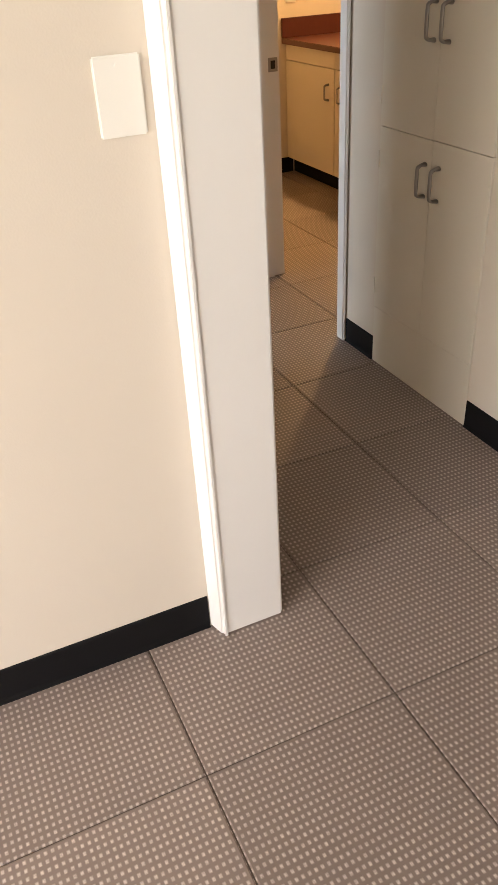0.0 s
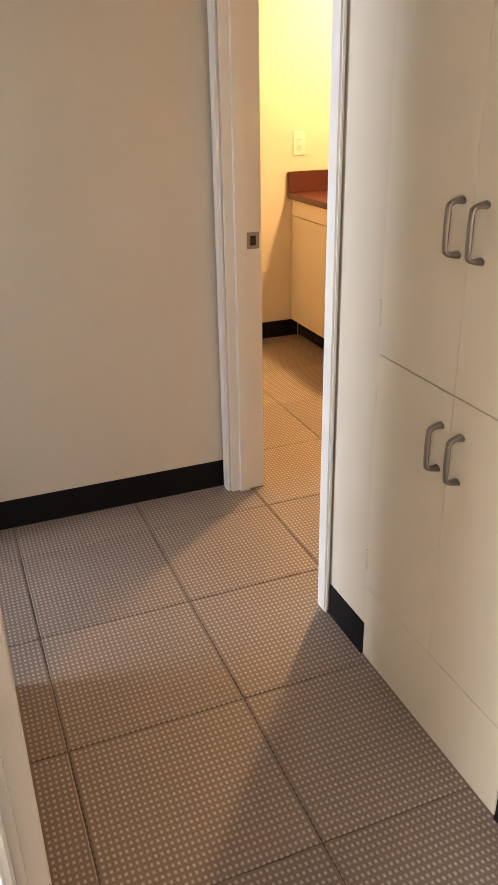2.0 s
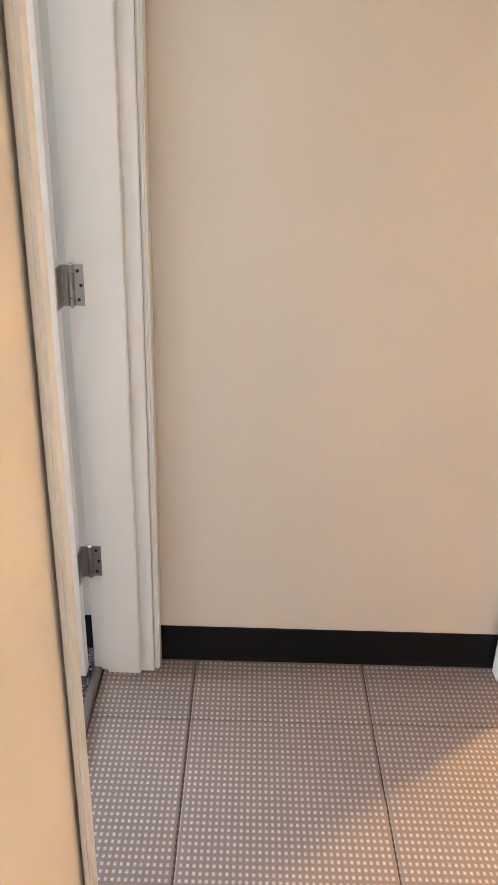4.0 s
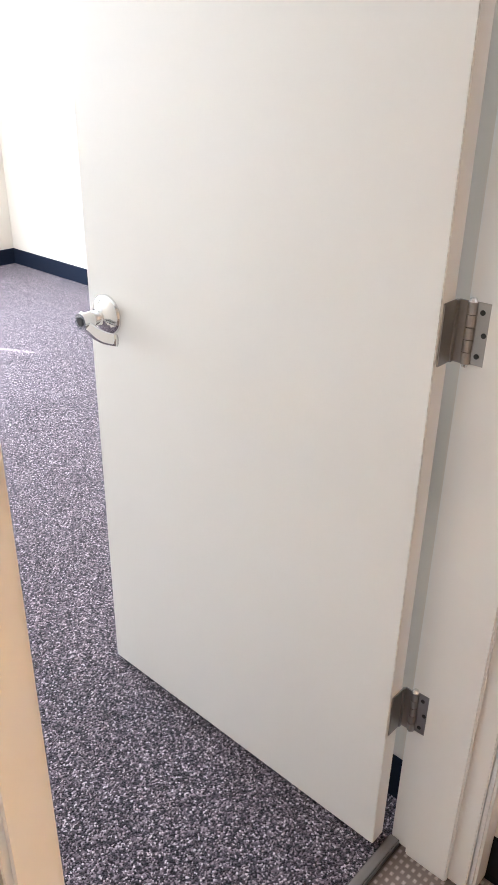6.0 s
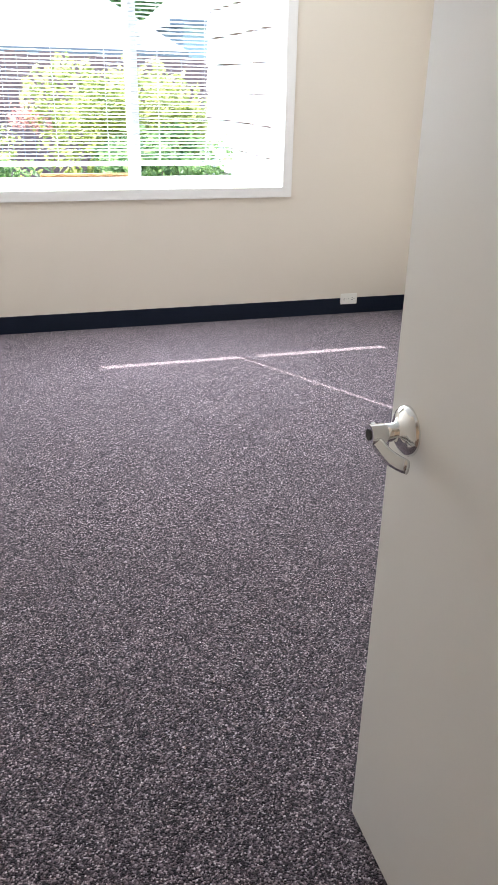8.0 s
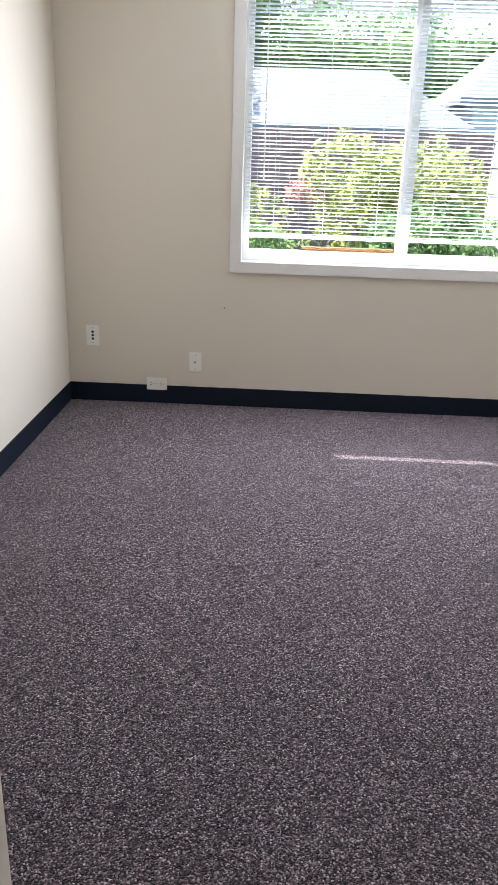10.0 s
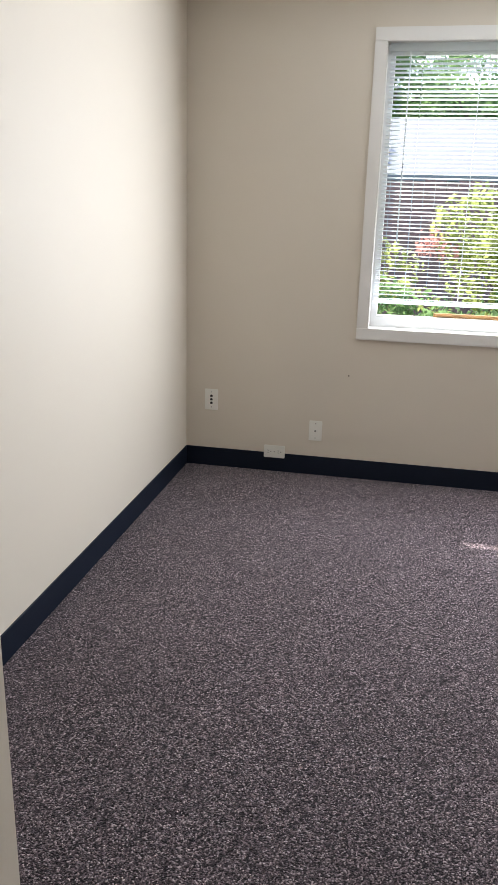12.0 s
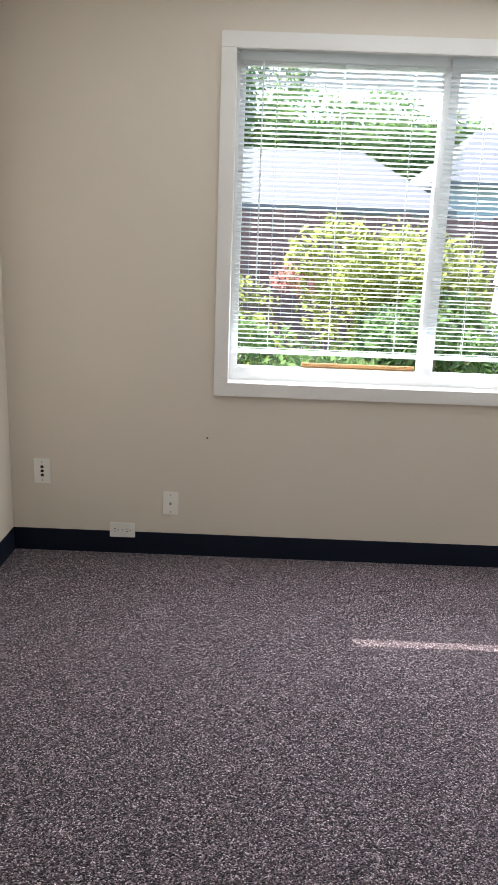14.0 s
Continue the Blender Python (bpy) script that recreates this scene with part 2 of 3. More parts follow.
def structure(name, material, boxes, label, category, bevel=0.0):
    bm = bmesh.new()
    for b in boxes:
        slab(bm, *b)
    if bevel:
        soften(bm, bevel)
    return tagged(part(name, bm, material), label, category, kind="structure")


def thing(name, place, label, category, group=""):
    ob = new(name)
    ob.empty_display_size = 0.1
    ob.matrix_world = place
    return tagged(ob, label, category, group)


# ------------------------------------------------------------ plan
HALL_N = 0.561      # hall face of the office door wall
NEAR_N = 0.563      # hall face west of the doorway
OFF_S = 0.700       # its office face
CAB_Y = -0.385      # hall face of the cupboard wall
KIT_N = -0.505      # its kitchen face
END_X = 3.51        # hall end wall
COR_X = 1.38        # corridor face of the west wall
OFF_W, OFF_E = 1.70, 5.50
STUB_X = 1.615
KIT_E, KIT_S, KIT_W = 5.24, -2.08, 2.44
JAMB_L, JAMB_R = 2.660, 3.453       # office doorway, between the jambs
KD_L, KD_R = 2.665, 3.435          # kitchen doorway
COR_W = -1.5
DOOR_H = 2.05

# floors
structure("floor", M_SUBFLOOR, [(COR_W - 0.1, END_X + 0.1, CAB_Y - 0.02, 0.70, -0.12, -0.004),
                                (COR_W - 0.1, COR_X + 0.05, HALL_N + 0.15, 4.1, -0.12, -0.004),
                                (COR_W - 0.1, KIT_E + 0.1, -3.1, CAB_Y - 0.02, -0.12, -0.004)],
          "brown-grey woven-look tile floor of hall and kitchen", "floor")
bm = bmesh.new()
slab(bm, OFF_W - 0.05, OFF_E + 0.05, 0.72, W + 0.05, -0.12, 0.010)
slab(bm, JAMB_L - 0.02, JAMB_R + 0.02, 0.70, 0.72, -0.12, 0.010)
tagged(part("carpet", bm, M_CARPET), "dark grey-purple flecked loop-pile office carpet", "carpet", kind="structure")

# walls
structure("wall_corridor", M_WALL, [(COR_X, OFF_W, 0.552, 4.1, 0, CEIL), (1.398, OFF_W, 0.535, 0.552, 0, CEIL)], "cream painted corridor wall", "wall")
structure("wall_office_north", M_WALL,
          [(OFF_W, 2.665, W, W + 0.16, 0, CEIL), (4.49, OFF_E + 0.12, W, W + 0.16, 0, CEIL),
           (2.665, 4.49, W, W + 0.16, 0, 0.825), (2.665, 4.49, W, W + 0.16, 2.23, CEIL)],
          "grey-beige painted office wall round the window", "wall")
structure("wall_office_west", M_WALL, [(COR_X, OFF_W, 4.1, W + 0.16, 0, CEIL)], "cream painted office side wall", "wall")
structure("wall_office_east", M_WALL, [(OFF_E, OFF_E + 0.12, OFF_S - 0.13, W, 0, CEIL)], "cream painted office side wall", "wall")
structure("wall_office_south", M_WALL,
          [(OFF_W, JAMB_L - 0.02, NEAR_N, 0.74, 0, CEIL), (JAMB_R + 0.02, OFF_E, HALL_N, OFF_S, 0, CEIL),
           (JAMB_L - 0.02, JAMB_R + 0.02, NEAR_N, OFF_S, DOOR_H + 0.02, CEIL)],
          "cream painted wall with the office doorway", "wall")
structure("wall_alcove", M_WALL, [(2.52, 2.640, 0.74, 1.573, 0, CEIL)], "cream painted return wall inside the office doorway", "wall")
structure("wall_alcove_east", M_WALL, [(3.535, 3.65, OFF_S + 0.001, 1.43, 0, CEIL)], "cream painted return wall behind the open door", "wall")
structure("wall_hall_end", M_WALL, [(END_X, END_X + 0.12, KIT_N, HALL_N, 0, CEIL)], "cream painted wall at the hall's end", "wall")
structure("wall_cupboard", M_WALL,
          [(STUB_X, 1.826, KIT_N, CAB_Y, 0, CEIL), (2.405, KD_L - 0.02, KIT_N, CAB_Y, 0, CEIL),
           (1.826, 2.405, KIT_N, CAB_Y, 2.12, CEIL), (KD_L - 0.02, KD_R + 0.02, KIT_N, CAB_Y, DOOR_H + 0.02, CEIL),
           (KD_R + 0.02, END_X, KIT_N, CAB_Y, 0, CEIL), (END_X + 0.12, KIT_E + 0.12, KIT_N, CAB_Y, 0, CEIL)],
          "cream painted hall wall with cupboard and kitchen doorway", "wall")
structure("wall_stub_west", M_WALL, [(STUB_X, STUB_X + 0.12, -3.1, KIT_N, 0, CEIL)], "cream painted corridor wall past the corner", "wall")
structure("wall_closet_back", M_WALL, [(STUB_X + 0.12, KIT_W, -1.05, -0.95, 0, CEIL)], "plain wall behind the cupboard", "wall")
structure("wall_kitchen", M_WALL, [(KIT_E, KIT_E + 0.12, KIT_S - 0.12, KIT_N, 0, CEIL), (KIT_W, KIT_E, KIT_S - 0.12, KIT_S, 0, CEIL),
                                   (KIT_W - 0.1, KIT_W, KIT_S - 0.12, KIT_N, 0, CEIL)], "warmly lit cream kitchen walls", "wall")
# added wall out of view; its small opening lets sky light brighten the hall
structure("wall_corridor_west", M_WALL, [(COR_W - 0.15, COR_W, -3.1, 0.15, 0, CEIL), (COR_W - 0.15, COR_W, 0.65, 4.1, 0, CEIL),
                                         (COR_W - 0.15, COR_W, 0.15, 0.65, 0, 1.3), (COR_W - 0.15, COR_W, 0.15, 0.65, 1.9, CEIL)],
          "unseen closing corridor wall with an added opening that lets in sky light", "wall")
# added end walls, out of view; the north one is open for the daylight lamp
structure("wall_corridor_ends", M_WALL, [(COR_W - 0.15, -1.4, 4.1, 4.2, 0, CEIL), (0.8, COR_X - 0.002, 4.1, 4.2, 0, CEIL), (-1.4, 0.8, 4.1, 4.2, 0, 0.5),
                                         (-1.4, 0.8, 4.1, 4.2, 2.3, CEIL), (COR_W - 0.15, STUB_X + 0.12, -3.2, -3.1, 0, CEIL)],
          "unseen walls added to close the corridor, one with an opening for daylight", "wall")
structure("ceiling", M_CEIL, [(COR_W - 0.15, OFF_E + 0.2, -3.2, W + 0.16, CEIL, CEIL + 0.12)], "white ceiling", "ceiling")


# ------------------------------------------------------------ baseboards
def base_run(name, material, a, b, side, height, label):
    """Rubber cove base along the wall from a to b; side is the direction into the room."""
    a, b, n = Vector((*a, 0)), Vector((*b, 0)), Vector((*side, 0))
    prof = ((0, 0), (0.008, 0.0), (0.006, 0.006), (0.0045, 0.014), (0.004, height - 0.003), (0.002, height), (0, height))
    bm = bmesh.new()
    ends = [[bm.verts.new(p + n * d + Vector((0, 0, z + 0.0005))) for d, z in prof] for p in (a, b)]
    k = len(prof)
    for i in range(k):
        j = (i + 1) % k
        bm.faces.new((ends[0][i], ends[0][j], ends[1][j], ends[1][i]))
    bm.faces.new(ends[0][::-1])
    bm.faces.new(ends[1])
    return tagged(part(name, bm, material), label, "baseboard", kind="structure")


HB, OB = 0.101, 0.117
LB = "black rubber cove base along the wall"
base_run("baseboard_corridor", M_BASE, (COR_X, 0.741), (COR_X, 4.1), (-1, 0), HB, LB)
base_run("baseboard_stub_face", M_BASE, (STUB_X - 0.004, CAB_Y), (1.824, CAB_Y), (0, 1), HB, LB)
base_run("baseboard_stub_west", M_BASE, (STUB_X, CAB_Y + 0.004), (STUB_X, -3.1), (-1, 0), HB, LB)
base_run("baseboard_cupboard", M_BASE, (2.407, CAB_Y), (2.606, CAB_Y), (0, 1), HB, LB)
base_run("baseboard_hall_end", M_BASE, (END_X, CAB_Y + 0.012), (END_X, HALL_N - 0.014), (-1, 0), HB + 0.008, LB)
base_run("baseboard_kitchen_east", M_BASE, (KIT_E, -1.505), (KIT_E, KIT_N), (-1, 0), HB, LB)
base_run("baseboard_hall_north", M_BASE, (OFF_W, NEAR_N), (JAMB_L - 0.06, NEAR_N), (0, -1), HB, LB)
LN = "dark navy rubber cove base in the office"
base_run("baseboard_office_north", M_NAVY, (OFF_W, W), (OFF_E, W), (0, -1), OB, LN)
base_run("baseboard_office_west", M_NAVY, (OFF_W, OFF_S), (OFF_W, W), (1, 0), OB, LN)
base_run("baseboard_office_east", M_NAVY, (OFF_E, OFF_S), (OFF_E, W), (-1, 0), OB, LN)
base_run("baseboard_alcove", M_NAVY, (3.535, OFF_S + 0.02), (3.535, 1.43), (-1, 0), OB, LN)
base_run("baseboard_office_south", M_NAVY, (3.66, OFF_S), (OFF_E, OFF_S), (0, 1), OB, LN)

# ------------------------------------------------------------ trims
# cased corner where the corridor turns into the hall
bm = bmesh.new()
vs = slab(bm, 1.331, COR_X + 0.004, 0.560, 0.724, 0, CEIL)
for v in (vs[3], vs[7]):
    v.co.y = 0.740
soften(bm, 0.006, 3)
corner = tagged(part("trim_corner_casing", bm, M_TRIM), "white painted casing board on the wall corner", "trim", kind="structure")
box_part("bead", M_TRIM, corner, 1.327, 1.3315, 0.712, 0.720, 0, CEIL, 0.0015)
structure("trim_alcove_edge", M_WALL, [(2.520, 2.643, 1.5732, 1.585, 0, CEIL), (2.6402, 2.6445, 1.548, 1.573, 0, CEIL)],
          "cream painted edge trim on the return wall", "trim")
structure("trim_carpet_bar", M_STEEL, [(JAMB_L, JAMB_R, 0.698, 0.722, -0.004, 0.013)], "scuffed metal carpet bar in the doorway", "trim", 0.003)

# office door frame
frame_office = thing("door_frame", pose(0, 0, 0), "white painted wooden door frame of the office", "door frame")
frame_office["kind"] = "structure"
frame_office.name = "door_frame_1"
box_part("jamb", M_TRIM, frame_office, JAMB_R, JAMB_R + 0.02, HALL_N - 0.004, OFF_S + 0.018, 0, DOOR_H + 0.02, 0.002)
box_part("stop", M_TRIM, frame_office, JAMB_R - 0.012, JAMB_R - 0.0005, 0.592, 0.680, 0, DOOR_H, 0.003)
box_part("jamb", M_TRIM, frame_office, JAMB_L - 0.02, JAMB_L - 0.002, NEAR_N - 0.003, 0.74, 0, DOOR_H + 0.02, 0.002)
box_part("head", M_TRIM, frame_office, JAMB_L, JAMB_R, NEAR_N - 0.004, OFF_S + 0.018, DOOR_H, DOOR_H + 0.02, 0.002)
box_part("casing", M_TRIM, frame_office, JAMB_R + 0.003, END_X - 0.0003, HALL_N - 0.018, HALL_N - 0.0045, 0, DOOR_H + 0.06, 0.005)
box_part("casing", M_TRIM, frame_office, JAMB_L - 0.040, JAMB_L - 0.003, NEAR_N - 0.018, NEAR_N - 0.0045, 0, DOOR_H + 0.06, 0.005)
box_part("casing", M_TRIM, frame_office, JAMB_R + 0.0205, 3.533, OFF_S + 0.001, OFF_S + 0.016, 0, DOOR_H + 0.06, 0.005)

# kitchen door frame
frame_kitchen = thing("door_frame_2", pose(0, 0, 0), "white painted door frame into the kitchen", "door frame")
frame_kitchen["kind"] = "structure"
box_part("jamb", M_TRIM, frame_kitchen, KD_R, KD_R + 0.02, KIT_N - 0.012, CAB_Y + 0.004, 0, DOOR_H + 0.02, 0.002)
box_part("jamb", M_TRIM, frame_kitchen, KD_L - 0.02, KD_L, KIT_N - 0.012, CAB_Y + 0.004, 0, DOOR_H + 0.02, 0.002)
box_part("stop", M_TRIM, frame_kitchen, KD_R - 0.011, KD_R - 0.0004, -0.455, -0.415, 0, DOOR_H, 0.002)
box_part("stop", M_TRIM, frame_kitchen, KD_L + 0.0004, KD_L + 0.011, -0.455, -0.415, 0, DOOR_H, 0.002)
box_part("head", M_TRIM, frame_kitchen, KD_L, KD_R, KIT_N - 0.012, CAB_Y + 0.004, DOOR_H, DOOR_H + 0.02, 0.002)
box_part("casing", M_TRIM, frame_kitchen, KD_L - 0.058, KD_L - 0.006, CAB_Y + 0.0045, CAB_Y + 0.019, 0, DOOR_H + 0.06, 0.005)
box_part("casing", M_TRIM, frame_kitchen, KD_R + 0.006, KD_R + 0.056, CAB_Y + 0.0045, CAB_Y + 0.019, 0, DOOR_H + 0.06, 0.005)
plate = box_part("strike_plate", M_STEEL, frame_kitchen, KD_R - 0.0022, KD_R - 0.0002, -0.508, -0.462, 0.936, 0.993, 0.0008, "dull steel strike plate")
box_part("strike_hole", M_DARK, plate, KD_R - 0.003, KD_R - 0.0023, -0.495, -0.474, 0.948, 0.981, 0, "dark latch hole")


# ------------------------------------------------------------ office door
def office_door():
    ang = 90.0
    d = thing("door_1", pose(3.449, 0.709, 0, 0, 0, ang), "white painted flush wooden office door standing open", "door")
    d["kind"] = "structure"
    # closed leaf runs along local +x, thickness on local +y towards the hall side
    box_part("leaf", M_DOOR, d, 0.022, 0.798, 0.009, 0.045, 0.018, 2.036, 0.0015)
    for z in (1.048, 0.350, 1.85):
        h = bmesh.new()
        slab(h, 0.0195, 0.0218, 0.004, 0.040, z - 0.0445, z + 0.0445)
        slab(h, 0.002, 0.0195, 0.0005, 0.0028, z - 0.0445, z + 0.0445)
        slab(h, 0.0172, 0.0195, 0.0028, 0.010, z - 0.0445, z + 0.0445)
        hinge = part("hinge", h, M_STEEL, d, "dull steel butt hinge")
        for k in range(5):
            kb = bmesh.new()
            rod(kb, (0.0, -0.0005, z - 0.0445 + k * 0.0178 + 0.0006), (0.0, -0.0005, z - 0.0445 + (k + 1) * 0.0178 - 0.0006), 0.0072, sides=14)
            part("knuckle", kb, M_STEEL, hinge, smooth=False)
        for s in (-1, 1):
            pb = bmesh.new()
            rod(pb, (0.0, -0.0005, z + s * 0.0440), (0.0, -0.0005, z + s * 0.0490), 0.0066, 0.0040, sides=14)
            part("pin_cap", pb, M_CHROME, hinge, "bright steel pin cap")
    return d


door = office_door()


def jamb_leaf(z):
    """The hinge leaf screwed to the frame, with its three screws."""
    p = box_part("hinge_leaf", M_STEEL, frame_office, JAMB_R - 0.0025, JAMB_R - 0.0003, 0.6805, 0.706, z - 0.0445, z + 0.0445, 0.0008, "dull steel hinge leaf")
    for dy, dz in ((0.026, -0.031), (0.020, 0.0), (0.026, 0.031)):
        b = bmesh.new()
        rod(b, (JAMB_R - 0.0034, 0.668 + dy, z + dz), (JAMB_R - 0.0024, 0.668 + dy, z + dz), 0.0038, sides=12)
        part("screw", b, M_DARK, p)


for z in (1.048, 0.350, 1.85):
    jamb_leaf(z)


def lever(parent, side):
    """Chrome lever with a domed rose; side -1 is the leaf's face towards the camera."""
    y0 = 0.045 if side > 0 else 0.009
    s = side
    x, z = 0.740, 0.921
    b = bmesh.new()
    steps = ((0.041, 0.0), (0.041, 0.003), (0.037, 0.009), (0.027, 0.015), (0.017, 0.019), (0.0145, 0.024), (0.0140, 0.045))
    rings = []
    for r, h in steps:
        rings.append([b.verts.new((x + r * math.cos(t), y0 + s * h, z + r * math.sin(t))) for t in (2 * math.pi * i / 32 for i in range(32))])
    for k in range(len(rings) - 1):
        for i in range(32):
            j = (i + 1) % 32
            b.faces.new((rings[k][i], rings[k][j], rings[k + 1][j], rings[k + 1][i]))
    b.faces.new(rings[-1])
    rose = part("door_handle", b, M_CHROME, parent, "polished chrome lever handle", smooth=True)
    b = bmesh.new()
    rod(b, (x, y0 + s * 0.040, z), (x, y0 + s * 0.066, z), 0.0155, 0.0165, sides=24)
    part("hub", b, M_CHROME, rose, smooth=False)
    b = bmesh.new()
    rod(b, (x, y0 + s * 0.066, z), (x, y0 + s * 0.0675, z), 0.009, sides=20)
    part("lock_button", b, M_DARK, rose)
    # lever arm: sweeps towards the hinge side and droops
    b = bmesh.new()
    rows = []
    n = 12
    for i in range(n + 1):
        u = i / n
        px = x + 0.006 - 0.066 * u
        pz = z + 0.002 - 0.008 * math.sin(u * math.pi) - 0.034 * u
        py = y0 + s * (0.058 - 0.030 * u ** 1.5)
        w, th = 0.0165 - 0.004 * u, 0.0080 - 0.0035 * u
        rows.append([b.verts.new((px, py + s * th * math.cos(a), pz + w * math.sin(a))) for a in (2 * math.pi * k / 14 for k in range(14))])
    for i in range(n):
        for k in range(14):
            j = (k + 1) % 14
            b.faces.new((rows[i][k], rows[i][j], rows[i + 1][j], rows[i + 1][k]))
    b.faces.new(rows[0][::-1])
    b.faces.new(rows[-1])
    part("lever_arm", b, M_CHROME, rose, smooth=True)


lever(door, 1)
lever(door, -1)


# ------------------------------------------------------------ hall cupboard
def pull(parent, x, z, y, length=0.100):
    """Bow handle standing off a door face that looks towards +y."""
    b = bmesh.new()
    rows = []
    n = 16
    for i in range(n + 1):
        u = i / n
        a = math.pi * u
        out = 0.030 * min(1.0, 1.35 * math.sin(a) ** 0.55)
        pz = z + length / 2 * math.cos(a) * 1.0
        r = 0.0062 + (0.003 if i in (0, n) else 0)
        nd = Vector((0, math.cos(a - math.pi / 2), -math.sin(a - math.pi / 2)))
        c = Vector((x, y + out, pz))
        rows.append([b.verts.new(c + r * (1.25 * math.cos(t) * Vector((1, 0, 0)) + 0.85 * math.sin(t) * Vector((0, math.sin(a), math.cos(a))).normalized()))
                     for t in (2 * math.pi * k / 10 for k in range(10))])
    for i in range(n):
        for k in range(10):
            j = (k + 1) % 10
            b.faces.new((rows[i][k], rows[i][j], rows[i + 1][j], rows[i + 1][k]))
    b.faces.new(rows[0][::-1])
    b.faces.new(rows[-1])
    return part("handle", b, M_STEEL, parent, "dull satin-metal bow handle", smooth=True)


def tall_cupboard():
    c = thing("tall_cupboard", pose(0, 0, 0), "tall built-in cream cupboard with four flush doors in the hall wall", "cupboard")
    bm = bmesh.new()
    slab(bm, 1.828, 1.844, -0.90, CAB_Y - 0.014, 0, 2.118)
    slab(bm, 2.387, 2.403, -0.90, CAB_Y - 0.014, 0, 2.118)
    slab(bm, 1.844, 2.387, -0.90, -0.885, 0, 2.118)
    slab(bm, 1.844, 2.387, -0.885, CAB_Y - 0.014, 2.10, 2.118)
    slab(bm, 1.844, 2.387, -0.885, CAB_Y - 0.014, 0.85, 0.868)
    part("body", bm, M_CAB, c)
    f0, f1 = CAB_Y - 0.013, CAB_Y + 0.006
    box_part("plinth", M_CAB, c, 1.8285, 2.4025, f0, f1 - 0.0015, 0.002, 0.231, 0.0015)
    mid = 2.108
    for nm, x0, x1, z0, z1, hx, hz, edge in (
            ("door", 1.8285, mid - 0.0005, 0.884, 2.116, 2.071, 1.207, 1.828), ("door", mid + 0.0006, 2.4025, 0.8835, 2.116, 2.141, 1.207, 2.403),
            ("door", 1.8285, mid - 0.0005, 0.233, 0.8815, 2.071, 0.756, 1.828), ("door", mid + 0.0006, 2.4025, 0.233, 0.8805, 2.141, 0.756, 2.403)):
        dr = box_part(nm, M_CAB, c, x0, x1, f0, f1, z0, z1, 0.0008)
        pull(dr, hx, hz, f1)
        for hz2 in ((0.98, 1.95) if z0 > 0.5 else (0.775, 0.315)):
            b = bmesh.new()
            rod(b, (edge, f1 + 0.001, hz2 - 0.03), (edge, f1 + 0.001, hz2 + 0.03), 0.0032, sides=10)
            part("hinge", b, M_CAB, dr, "cream-painted cupboard hinge")
    return c


tall_cupboard()

# ------------------------------------------------------------ kitchen
KF = -1.465


def base_cabinet(x0, x1, handle_x):
    c = thing("base_cabinet", pose(0, 0, 0), "cream painted kitchen base cabinet under the brown worktop", "cabinet", "kitchen base cabinets")
    bm = bmesh.new()
    slab(bm, x0 + 0.001, x1 - 0.001, KIT_S + 0.002, KF - 0.02, 0.102, 0.834)
    part("body", bm, M_CAB, c)
    box_part("toe_kick", M_BASE, c, x0 + 0.001, x1 - 0.001, KF - 0.06, KF - 0.05, 0.001, 0.102)
    box_part("face_rail", M_CAB, c, x0 + 0.001, x1 - 0.001, KF - 0.0195, KF, 0.739, 0.834, 0.002)
    dr = box_part("door", M_CAB, c, x0 + 0.003, x1 - 0.003, KF - 0.0195, KF + 0.003, 0.104, 0.736, 0.002)
    pull(dr, handle_x, 0.60, KF + 0.003, 0.09)


base_cabinet(4.58, 5.238, 4.655)
base_cabinet(3.92, 4.578, 4.50)
base_cabinet(3.26, 3.918, 3.34)
bm = bmesh.new()
slab(bm, 3.24, 5.238, KIT_S + 0.001, KF + 0.03, 0.835, 0.868)
slab(bm, 3.24, 5.218, KIT_S + 0.001, KIT_S + 0.02, 0.868, 0.985)
slab(bm, 5.218, 5.2385, KIT_S + 0.001, KF + 0.03, 0.8685, 0.985)
soften(bm, 0.003)
tagged(part("worktop", bm, M_COUNTER), "dark brown laminate worktop with upstand on cream cabinets", "worktop")
box = thing("ceiling_lamp", pose(4.50, -1.92, CEIL), "round warm kitchen ceiling lamp", "lamp")
bm = bmesh.new()
rod(bm, (0, 0, -0.03), (0, 0, 0), 0.15, sides=32)
part("lamp_base", bm, M_TRIM, box)
bm = bmesh.new()
rod(bm, (0, 0, -0.06), (0, 0, -0.0305), 0.10, 0.13, sides=32)
part("diffuser", bm, M_GLOW, box)


